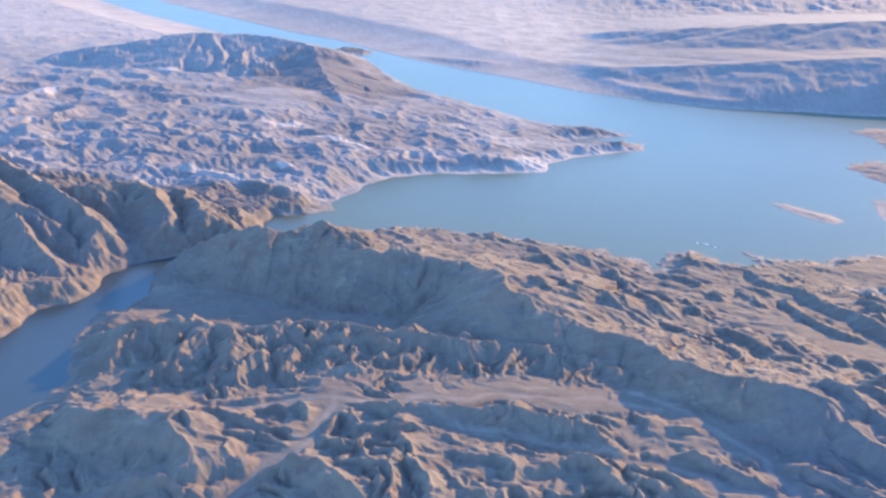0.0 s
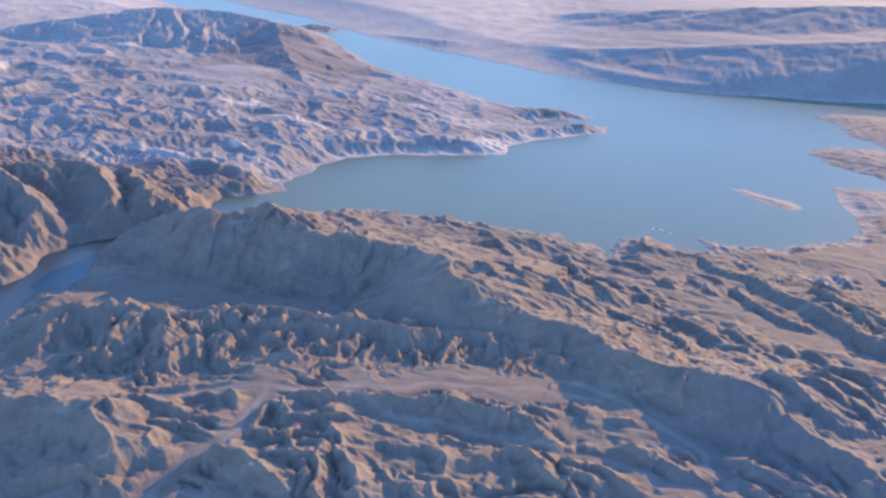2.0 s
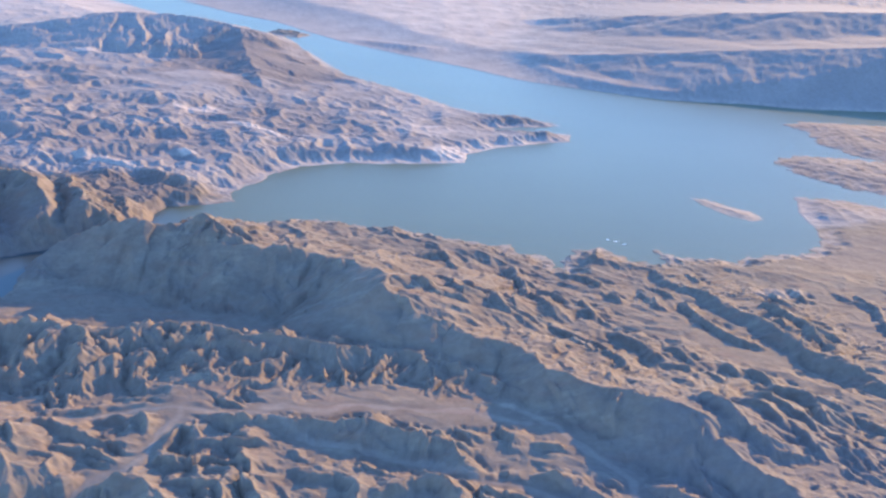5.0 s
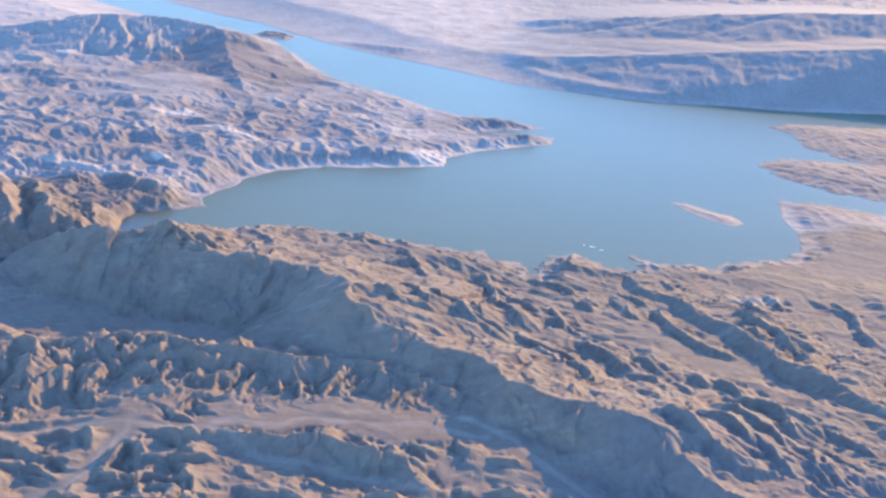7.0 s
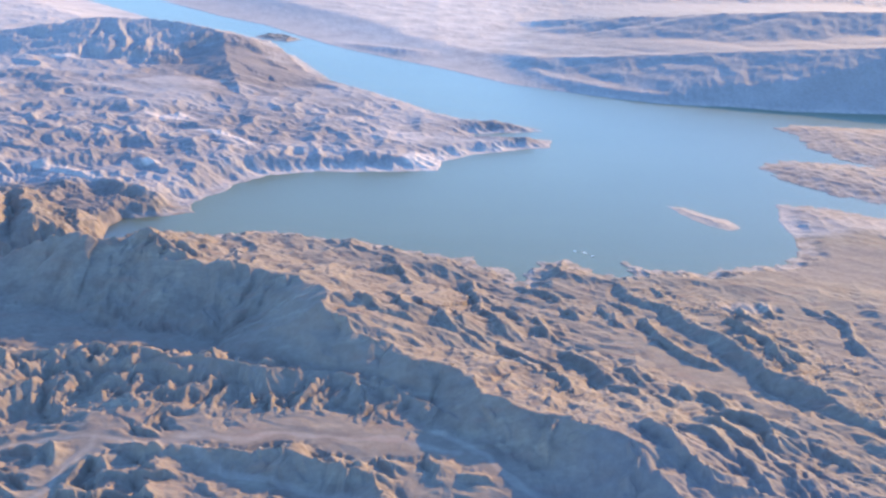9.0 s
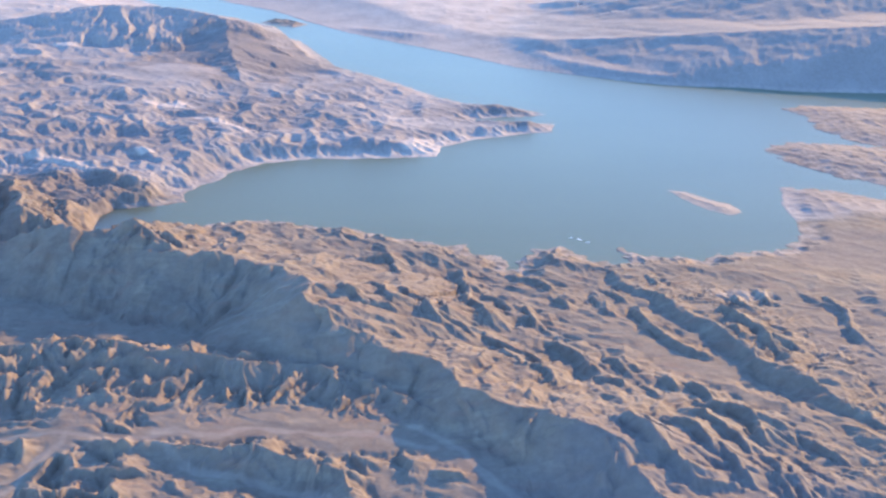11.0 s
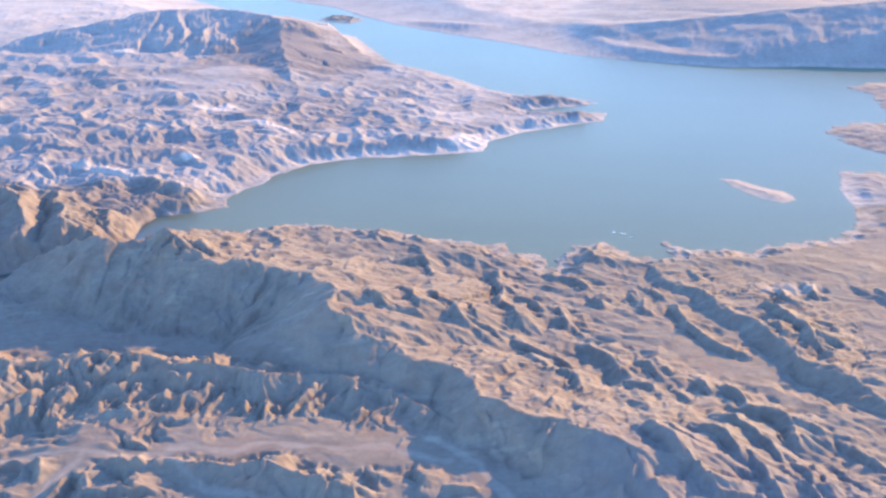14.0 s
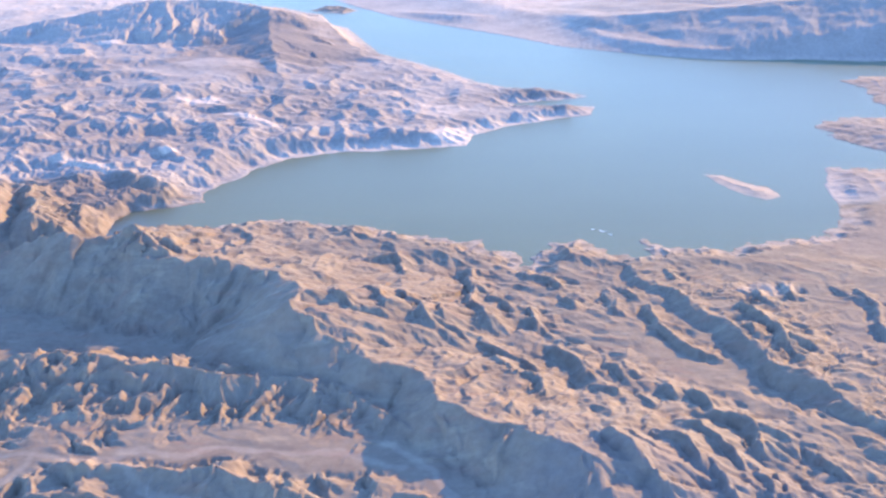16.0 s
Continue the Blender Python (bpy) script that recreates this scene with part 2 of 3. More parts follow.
WEST_VALLEY = [(-24, 247, 7, 0.8, 0.6), (5, 240, 8, 0.4, 0.3), (37, 240, 8, 0.16, 0.12), (20, 247, 8, 0.24, 0.24), (55, 232, 9, 0.4, 0.48), (-20, 300, 2, 0.48, 0.36), (5, 300, 3, 0.48, 0.36), (20, 280, 4.5, 0.48, 0.36),
               (-55, 312, 1.5, 0.5, 0.5), (-84, 312, 1.2, 0.5, 0.5), (-35, 303, 2, 0.5, 0.5), (-70, 300, 1.5, 0.5, 0.5), (-52, 225, 6, 1.2, 1.8), (-60, 202, 4.5, 1.6, 2), (-20, 210, 8, 1.2, 2), (10, 205, 7.5, 1.2, 2), (40, 205, 7.5, 2, 1.8),
               (80, 190, 7, 2.0, 1.8), (75, 212, 7.5, 1.0, 1.6), (-92, 212, 1.5, 1.6, 1.2), (-75, 196, 2, 1.6, 1.6), (-95, 185, 1, 1, 1), (-62, 185, 3, 1.6, 1.6), (-110, 200, 0.8, 0.5, 0.5), (-70, 258, 3, 1.0, 0.8), (-85, 250, 2.5, 1, 0.8), (-55, 256, 4, 1, 1)]
CANYON_LAND = [(-140, 340, 5, 3, 2), (-128, 385, 5, 2, 1.5), (-112, 372, 4, 1, 1), (-180, 400, 11, 4, 2), (-100, 405, 5, 2, 1.5), (-150, 300, 6, 4, 3), (-210, 330, 12, 6, 3), (-74, 442, 3, 2, 2), (-95, 450, 6, 3, 2)]
PENINSULA_LAND = [(-112, 476, 9, 2.7, 1.47), (-90, 498, 7, 2.7, 1.47), (-140, 516, 9, 3.71, 1.47), (-156, 500, 11, 4.05, 1.47), (-59, 575, 6, 1.69, 1.22), (-4, 529, 3.5, 1.35, 1.22), (-20, 560, 4, 1.35, 0.98),
                  (40, 560, 2.5, 0.68, 0.73), (30, 600, 2.5, 1.01, 0.98), (-108, 625, 11, 0.51, 0.49), (-125, 590, 11, 1.69, 0.98), (-190, 680, 12, 2.36, 1.47), (-240, 600, 10, 2.7, 1.96), (-200, 520, 11, 3.38, 1.47), (-120, 700, 10, 2.03, 1.47),
                  (-40, 650, 6, 1.69, 0.98), (-170, 600, 10, 3.38, 1.47)]
FAR_LAND = [(-120, 824, 6, 2, 1), (200, 740, 4, 0.5, 0.2), (330, 760, 8, 0.6, 0.2), (100, 850, 5, 0.8, 0.2), (0, 1000, 8, 0.8, 0.2), (-100, 1100, 9, 1, 0.2), (-300, 760, 9, 1.5, 0.4), (-400, 950, 8, 1, 0.3),
            (250, 600, 2, 0.7, 1.0), (-700, 1500, 15, 8, 1), (300, 1500, 25, 10, 1), (900, 1200, 20, 10, 1)]
CONTROLS = EAST_PLAIN + WEST_VALLEY + CANYON_LAND + PENINSULA_LAND + FAR_LAND

# crest lines (x, y, height), slope on the line's left and on its right, relief of the spurs, their spacing
MAIN_RIDGE = [(-97, 346, 4), (-85, 353, 12), (-75, 354, 15), (-63, 354, 18), (-54, 348, 15), (-45, 342, 13.5), (-38, 338, 13.5), (-30, 337, 15), (-19, 336, 15), (-8, 334, 14), (4, 326, 14.5), (13, 310, 17),
              (17, 298, 18), (25, 288, 15), (33, 287, 13.5), (41, 277, 14), (48, 276, 13), (54, 268, 13.5), (58, 258, 14), (65, 253, 14), (70, 250, 14),
              (80, 240, 16), (86, 236, 16), (92, 229, 13.5), (97, 220, 12.5), (102, 211, 12), (109, 197, 11.5), (125, 165, 11), (150, 120, 10)]
HILL_BAND = [(-94, 291, 4), (-86, 284, 9), (-73, 282, 10), (-58, 278, 10.3), (-39, 284, 10.3), (-26, 280, 10.5), (-13, 280, 11), (5, 275, 10.5), (14, 277, 10), (29, 271, 10), (45, 260, 9.5), (58, 246, 9)]
CRESTS = [
    (MAIN_RIDGE, 0.24, 0.58, 1.3, 6.0, "mountain_ridge", "ridge", "long jagged tan ridge with a dark shaded flank"),
    (HILL_BAND, 0.6, 0.46, 1.2, 4.0, "hill_range", "hills", "row of ribbed brown hills below the long ridge"),
    ([(-19, 238, 9), (-5, 235, 10), (6, 236, 10.5), (18, 233, 11), (27, 230, 11), (33, 226, 11), (36, 216, 9.5)], 0.6, 0.5, 1.5, 4.5, "hill_range", "hills", "low ribbed hill range beside a flat gravel wash"),
    ([(-94, 226, 4), (-83, 227, 9), (-76, 226, 10), (-68, 220, 10), (-62, 219, 10), (-57, 212, 10)], 0.26, 0.75, 1.0, 4.0, "mesa", "hill", "flat-topped tan hill beside the canyon river"),
    ([(-200, 425, 21), (-168, 386, 19), (-138, 342, 13), (-127, 333, 8), (-119, 327, 2)], 0.95, 0.5, 2.0, 7.0, "canyon_spur", "ridge", "steep bare spur running down to the canyon water"),
    ([(-210, 450, 22), (-183, 422, 20), (-160, 399, 18), (-134, 371, 18.5), (-121, 358, 13), (-115, 353, 8), (-111, 351, 2)], 0.95, 0.5, 2.0, 7.0, "canyon_spur", "ridge", "high rocky spur between two shaded canyon gullies"),
    ([(-175, 385, 18), (-150, 366, 17), (-137, 356, 14), (-127, 348, 8), (-119, 343, 2)], 0.95, 0.5, 2.0, 7.0, "canyon_spur", "ridge", "low bare spur with a thin sunlit crest above the river"),
    ([(-150, 396, 15), (-138, 401, 16), (-127, 407, 16), (-116, 402, 15), (-110, 391, 14), (-102, 371, 10), (-98, 365, 3)], 0.95, 0.5, 2.0, 7.0, "canyon_spur", "ridge", "short steep spur above the bend of the canyon"),
    ([(-110, 420, 11), (-96, 392, 11.5), (-89, 377, 12.5), (-83, 376, 9)], 0.5, 0.6, 2.5, 3.5, "crag", "crag", "ribbed sunlit crag on the canyon's bank"),
    ([(-52, 353, 16), (-46, 349, 19), (-40, 346, 18.5), (-34, 342, 16)], 0.45, 0.75, 2.2, 2.2, "crag", "crag", "ribbed sunlit crag at the end of the long ridge"),
    ([(-90, 408, 7), (-82, 398, 8), (-76, 394, 8.5), (-73, 397, 4)], 0.5, 0.6, 1.5, 3.0, "crag", "crag", "small pointed crag at the mouth of the canyon"),
    ([(-140, 468, 9), (-118, 459, 8.5), (-99, 451, 8), (-81, 441, 7), (-68, 437, 6.5), (-55, 431, 4.5)], 0.15, 0.5, 1.2, 3.5, "headland", "headland", "dark cliffed headland with a pale flat top"),
    ([(-260, 735, 17), (-230, 745, 21), (-184, 760, 28), (-139, 762, 28), (-98, 745, 24), (-70, 715, 14), (-42, 688, 7)], 0.25, 0.24, 4.5, 16.0, "mountain", "mountain", "broad dark mountain behind the rugged peninsula"),
    ([(-98, 745, 22), (-88, 690, 16), (-72, 640, 11), (-62, 610, 8)], 0.20, 0.22, 1.5, 20.0, "mountain_spur", "ridge", "dark spur running down from the broad mountain"),
    ([(45, 545, 2.5), (60, 562, 2.4), (85, 571, 1.6), (96, 574, 1.4)], 0.3, 0.3, 0.8, 4.0, "headland", "headland", "low bare headland at the tip of the peninsula"),
    ([(30, 590, 3), (55, 603, 2.6), (75, 609, 1.8), (93, 602, 1.3)], 0.3, 0.3, 0.8, 4.0, "headland", "headland", "narrow bare headland reaching into the lake"),
    ([(100, 369, 2.5), (104, 358, 3.5), (113, 346, 4.5), (116, 337, 5), (121, 328, 5.5), (127, 316, 6), (133, 299, 6.5), (143, 285, 6.5), (146, 277, 6), (162, 250, 6)], 0.12, 0.6, 1.2, 3.0, "escarpment", "escarpment", "long low scarp crossing the tan badlands"),
    ([(160, 356, 2.2), (167, 340, 3.2), (165, 320, 3.6), (172, 300, 4.0)], 0.14, 0.6, 1.2, 3.0, "escarpment", "escarpment", "short curved scarp on the pale eastern plain"),
    ([(110, 1000, 10), (180, 950, 22), (250, 915, 32), (320, 895, 40), (420, 872, 46), (520, 850, 46), (640, 830, 44)], 0.22, 0.2, 2.0, 60.0, "mountain_range", "mountains", "high hazy blue-grey range beyond the lake"),
    ([(50, 816, 4), (110, 794, 10), (180, 782, 17), (250, 774, 24), (310, 770, 29), (370, 766, 34), (450, 760, 37), (540, 755, 36)], 0.05, 0.23, 1.0, 60.0, "mountain_range", "mountains", "dark foothill range behind the far shore"),
]
def spurs_of(line, every, length, drop, rise, seed):
    """Ribs that run down from a crest line towards its shaded side."""
    rng, ribs = random.Random(seed), []
    for a, b in zip(line, line[1:]):
        size = math.hypot(b[0] - a[0], b[1] - a[1])
        n = max(1, round(size / every))
        for i in range(n):
            k = (i + rng.uniform(0.0, 1.0)) / n
            x, y, z = (a[j] + k * (b[j] - a[j]) for j in range(3))
            reach, swing = length * rng.uniform(0.25, 1.2), rng.uniform(-0.8, 0.3)
            back, bend = rng.uniform(-0.25, 0.2) * length, rng.uniform(-1.5, 1.5)
            top = z + rise * rng.uniform(-0.5, 1.3)
            y -= back
            ribs.append([(x, y + 2.5, top - 1.8), (x, y, top), (x + 0.5 * reach * swing + bend, y - 0.5 * reach, top - 0.35 * drop), (x + reach * swing, y - reach, top - drop)])
    return ribs


SPURS = {1: spurs_of(HILL_BAND[1:], 3.4, 20, 5.0, 0.5, 3) + spurs_of([(x + 3, y - 10, z - 2.6) for x, y, z in HILL_BAND[2:]], 4.0, 19, 4.0, 1.2, 13) + spurs_of([(x - 2, y - 20, z - 4.4) for x, y, z in HILL_BAND[3:7]], 4.4, 17, 3.2, 1.4, 23), 2: spurs_of(CRESTS[2][0], 2.6, 6, 3.0, 0.5, 4), 0: spurs_of(MAIN_RIDGE[5:], 5.5, 10, 6.0, 0.3, 8),
         8: spurs_of(CRESTS[8][0], 3.2, 14, 7.0, 0.3, 31), 9: spurs_of(CRESTS[9][0], 3.0, 14, 6.5, 0.3, 33), 10: spurs_of(CRESTS[10][0], 3.2, 8, 4.0, 0.2, 35)}

# one-sided hills: height of the scarp, and its edge; the steep side lies on the edge's right
SCARPS_BY_RIDGE = [
    (2, [(30, 325), (34, 321), (37, 312)]),
    (2, [(40, 325), (45, 322), (47, 309)]),
    (2, [(47, 324), (50, 322), (52, 311)]),
    (1.8, [(49, 310), (55, 307), (59, 304)]),
    (1.5, [(24, 312), (29, 307)]),
    (2.2, [(55, 357), (57, 344), (57, 330), (61, 324), (63, 316)]),
    (1.5, [(25, 362), (32, 366), (36, 353)]),
    (1.8, [(73, 371), (73, 357), (78, 355), (82, 348)]),
    (1.5, [(62, 339), (66, 335), (69, 328)]),
    (1.4, [(84, 337), (86, 333)]),
    (1.3, [(74, 327), (76, 317)]),
    (2.6, [(81, 303), (86, 297), (88, 288)]),
    (1.6, [(62, 303), (70, 297), (76, 291)]),
]
SCARPS_MIDDLE = [
    (1.6, [(67, 290), (74, 285)]),
    (2.2, [(73, 283), (77, 283), (78, 275)]),
    (1.5, [(93, 293), (96, 292), (97, 286)]),
    (1.5, [(91, 282), (95, 277)]),
    (1.4, [(106, 282), (108, 278)]),
    (1.2, [(100, 277), (102, 274)]),
    (2.2, [(112, 279), (115, 275), (116, 271)]),
    (2.6, [(116, 270), (121, 268), (124, 263), (123, 257)]),
    (2, [(111, 261), (115, 257), (118, 248)]),
    (2, [(104, 255), (108, 253), (109, 246)]),
    (1.8, [(96, 250), (101, 247)]),
    (3, [(92, 246), (97, 240), (101, 232)]),
]
SCARPS_EAST = [
    (1.8, [(111, 247), (113, 242), (114, 236)]),
    (1.6, [(121, 245), (123, 238)]),
    (1.8, [(125, 245), (126, 238)]),
    (1.8, [(134, 256), (138, 249)]),
    (2.2, [(132, 332), (136, 323), (138, 317), (138, 307)]),
    (1.5, [(137, 348), (139, 339)]),
    (1.5, [(146, 355), (147, 345)]),
    (1.4, [(131, 317), (132, 312)]),
    (0.9, [(166, 349), (168, 339), (165, 324), (165, 315)]),
    (1.3, [(100, 348), (103, 341)]),
    (1.6, [(95, 344), (97, 331)]),
    (1.2, [(114, 362), (115, 356)]),
    (1.4, [(139, 308), (140, 300)]),
    (1.8, [(106, 331), (108, 319), (112, 309), (118, 302)]),
]
CUT_HILLS_WEST = [
    (2.2, [(-52, 239), (-44, 241), (-36, 239), (-34, 235)]),
    (1.6, [(-27, 241), (-22, 240), (-20, 237)]),
    (2.2, [(-27, 232), (-23, 231), (-20, 224)]),
    (2.4, [(-19, 238), (-14, 234), (-11, 226)]),
    (2.4, [(-19, 225), (-13, 225), (-10, 221), (-10, 214)]),
    (3, [(-41, 206), (-35, 209), (-28, 207), (-25, 201), (-20, 198)]),
    (2.4, [(-22, 208), (-18, 208), (-14, 204), (-14, 198)]),
    (2.4, [(-10, 210), (-6, 208), (-4, 202), (-3, 195)]),
    (1.8, [(-17, 213), (-11, 214), (-5, 211)]),
    (2.2, [(5, 214), (10, 214), (14, 211), (14, 206)]),
    (2.2, [(-59, 232), (-55, 234), (-50, 230), (-47, 228)]),
    (2.0, [(-63, 225), (-61, 227), (-58, 222)]),
    (2.0, [(-27, 227), (-25, 233), (-22, 228), (-21, 223)]),
    (2.4, [(-67, 201), (-63, 203), (-57, 203), (-54, 198)]),
    (1.8, [(-24, 215), (-21, 217), (-18, 214)]),
    (1.8, [(5, 198), (8, 199), (9, 195)]),
    (1.8, [(12, 196), (13, 201), (15, 200)]),
    (2.2, [(36, 213), (41, 210), (47, 208), (51, 203)]),
    (1.8, [(39, 203), (42, 207), (44, 204)]),
]
CUT_HILLS_EAST = [
    (1.5, [(14, 220), (19, 216)]),
    (3.4, [(19, 208), (24, 212), (31, 214), (33, 208), (35, 205)]),
    (2.6, [(-48, 199), (-45, 202), (-43, 198), (-41, 192)]),
    (1.8, [(-53, 219), (-49, 219), (-48, 213)]),
    (2, [(-49, 222), (-43, 224), (-36, 219)]),
    (2, [(34, 213), (38, 210), (40, 200)]),
    (2.2, [(48, 212), (52, 210), (57, 204)]),
    (2.6, [(76, 215), (80, 210), (84, 205), (89, 197)]),
    (1.6, [(53, 229), (57, 229)]),
    (3.4, [(76, 214), (82, 207), (88, 203), (97, 196)]),
    (2.6, [(91, 217), (94, 208), (95, 201)]),
    (2.4, [(97, 212), (99, 205), (101, 198)]),
    (2.6, [(85, 217), (88, 210), (90, 205)]),
    (2.6, [(68, 215), (73, 208), (79, 201)]),
    (2.4, [(60, 211), (66, 204), (72, 198)]),
    (2.6, [(54, 216), (60, 212), (67, 205)]),
    (1.2, [(-9, 232), (-7, 229)]),
    (1.2, [(-6, 229), (-4, 227)]),
    (1.4, [(-0, 224), (3, 220)]),
]
HILLS = ([(0.85 * h, line, 1, "low tan hill with a steep shaded scarp", "scarped hills of the eastern plain") for h, line in SCARPS_BY_RIDGE + SCARPS_MIDDLE + SCARPS_EAST]
         + [(0.9 * h, line, 2, "flat-topped tan hill cut by a shaded gully", "dissected hills beside the wash") for h, line in CUT_HILLS_WEST + [(0.65 * h, line) for h, line in CUT_HILLS_EAST]])
WASHES = [[(-56, 239), (-44, 244), (-28, 243), (-16, 241), (-6, 246), (14, 245), (36, 246), (50, 240)],
          [(-28, 243), (-30, 228), (-34, 216), (-41, 210), (-44, 196), (-50, 170)],
          [(-16, 240), (1, 231), (14, 226), (27, 222), (34, 217), (51, 213), (70, 200)],
          [(45, 250), (58, 238), (68, 222), (74, 205)]]


def along(x, y, line):
    """Distance to a line."""
    best = np.full(x.shape, 1e12)
    for a, b in zip(line, line[1:]):
        dx, dy = b[0] - a[0], b[1] - a[1]
        k = np.clip(((x - a[0]) * dx + (y - a[1]) * dy) / (dx * dx + dy * dy), 0, 1)
        best = np.minimum(best, (x - a[0] - k * dx) ** 2 + (y - a[1] - k * dy) ** 2)
    return np.sqrt(best)


def crest_form(x, y, line, left, right):
    """The roof of a crest line: its height everywhere, the way along it, the distance from it and the side."""
    form, way, far, side = np.full(x.shape, -1e9), np.zeros(x.shape), np.zeros(x.shape), np.zeros(x.shape)
    run = 0.0
    for a, b in zip(line, line[1:]):
        dx, dy = b[0] - a[0], b[1] - a[1]
        size = math.hypot(dx, dy)
        k = np.clip(((x - a[0]) * dx + (y - a[1]) * dy) / size ** 2, 0, 1)
        d = np.hypot(x - a[0] - k * dx, y - a[1] - k * dy)
        lean = np.clip((dx * (y - a[1]) - dy * (x - a[0])) / size / (d + 0.01), -1, 1)
        here = a[2] + k * (b[2] - a[2]) - (right + (left - right) * (0.5 + 0.5 * lean)) * d
        up = here > form
        form, way, far, side = np.where(up, here, form), np.where(up, run + k * size, way), np.where(up, d, far), np.where(up, lean, side)
        run += size
    return form, way, far, side


def land_height(x, y, bearings, radii):
    """Height of the ground, and its shares of dark, pale and haze-grey colour."""
    wx = x + 3.0 * fbm(x / 18, y / 18, 11, 3)
    wy = y + 3.0 * fbm(x / 18, y / 18, 21, 3)
    # smooth lie of the land
    total, base, big, small = (np.zeros(x.shape) for _ in range(4))
    for cx, cy, cz, ca, cb in CONTROLS:
        w = 1 / ((x - cx) ** 2 + (y - cy) ** 2 + 60) ** 1.6
        total += w
        base += w * cz
        big += w * ca
        small += w * cb
    base, big, small = base / total, big / total, small / total
    # washes stay flat
    flat, bed = np.ones(x.shape), np.full(x.shape, 99.0)
    for line in WASHES:
        d = along(wx, wy, line)
        flat *= smooth(1.0, 5.0, d)
        bed = np.minimum(bed, d)
    hills = crags(wx / 34, wy / 34, 31, 5, 0.42)
    # small hills drawn out along the strike of the rock
    u, v = (wx * 0.72 - wy * 0.69), (wx * 0.69 + wy * 0.72)
    knolls = 0.35 * gullies(u / 20, v / 9, 51, 4) + 0.65 * crags(u / 22, v / 8, 57, 5, 0.45)
    # the dissected fans of the south-west: even tops, steep little sides
    cut = smooth(262, 246, y - 0.12 * x) * smooth(75, 45, x)
    cut *= smooth(0.8, 1.15, np.hypot((x - 22) / 34, (y - 246) / 11))
    run = (0.67 * wx + 0.74 * wy) / 12 + 1.0 * fbm(wx / 21, wy / 21, 141, 2) + 0.16 * fbm(wx / 5, wy / 5, 143, 2)      # tilted beds: long sunward backs, short steep fronts
    saw = run - np.floor(run)
    tooth = np.where(saw < 0.13, saw / 0.13, (1 - saw) / 0.87)
    tables = (2.2 * tooth - 1.0) * smooth(-0.3, 0.2, fbm(wx / 23, wy / 23, 149, 2)) + 0.25 * fbm(wx / 5, wy / 4, 147, 3)
    small = small * smooth(110, 190, y) * (1 - 0.4 * smooth(-60, 20, x - 0.6 * (330 - y)) * smooth(440, 420, y))
    across = smooth(440, 470, y) * smooth(60, 0, x) * smooth(800, 740, y)      # bolder, smoother hills across the water
    big, small = big * (1 - 0.9 * cut) * (1 + 0.3 * across), small * (1 - 0.7 * cut) * (1 - 0.5 * across)
    owner, piece = np.full(x.shape, -1), np.zeros(x.shape, int)
    high = base + flat * (big * (hills - 0.35) + small * (knolls - 0.45) * 1.2)
    rills = 0.6 * gullies(wx / 4.5, wy / 4.5, 131, 3) + 0.4 * crags(wx / 3.6, wy / 3.6, 137, 3)
    high += flat * (rills - 0.5) * np.clip(0.55 * small + 0.1 * big, 0, 1.4) * 0.4 * smooth(700, 450, y)
    high += flat * cut * tables * 0.9
    high += across * smooth(4, 20, 640 - y + 0.4 * x) * 1.9 * (crags(wx / 17, wy / 21, 37, 4, 0.45) - 0.42)
    # crests with their spurs
    for number, (line, left, right, relief, spacing, *_) in enumerate(CRESTS):
        reachable = max(p[2] for p in line) / min(left, right) * 1.2 + 12
        xs, ys = [p[0] for p in line], [p[1] for p in line]
        near = (x > min(xs) - reachable) & (x < max(xs) + reachable) & (y > min(ys) - reachable) & (y < max(ys) + reachable)
        if not near.any():
            continue
        px, py = wx[near], wy[near]
        form, way, d, side = crest_form(px, py, line, left, right)
        here = (side > 0).astype(int)
        for i, rib in enumerate(SPURS.get(number, ())):
            near_rib = (np.abs(px - rib[1][0]) < 30) & (np.abs(py - rib[1][1]) < 40)
            rx, ry = px[near_rib], py[near_rib]
            rise = crest_form(rx + 1.1 * fbm(rx / 4, ry / 4, 87, 2), ry + 1.1 * fbm(rx / 4, ry / 4, 89, 2), rib, 0.5, 1.0)[0]
            here[near_rib] = np.where(rise > form[near_rib], 2 + i, here[near_rib])
            form[near_rib] = np.maximum(form[near_rib], rise)
        spur = crags(way / spacing + 0.25 * perlin(px / (1.8 * spacing), py / (1.8 * spacing), 71), d / (spacing * 3.5), 81, 4 if spacing < 20 else 2)
        form += 0.6 * perlin(way / max(5.0, 0.4 * spacing), way * 0 + 0.5, 91) + relief * (spur - 0.5) * smooth(0.0, spacing * 1.5, d)
        if spacing < 20:
            form += 0.15 * relief * (crags(px / 3.4, py / 3.4, 83, 3) - 0.5)
        now = high[near]
        piece[near] = np.where(form > now + 0.3, here, piece[near])
        owner[near] = np.where(form > now + 0.3, number, owner[near])
        k = 1.2
        high[near] = np.maximum(now, form) + np.maximum(k - np.abs(now - form), 0) ** 2 / (4 * k)
    lift = np.zeros(x.shape)
    for number, (tall, line, *_) in enumerate(HILLS):
        reachable = tall * 7 + 4
        xs, ys = [p[0] for p in line], [p[1] for p in line]
        near = (x > min(xs) - reachable) & (x < max(xs) + reachable) & (y > min(ys) - reachable) & (y < max(ys) + reachable)
        if not near.any():
            continue
        px, py = x[near] + 0.8 * perlin(x[near] / 4, y[near] / 4, 75), y[near] + 0.8 * perlin(x[near] / 4, y[near] / 4, 77)
        up = np.zeros(px.shape)
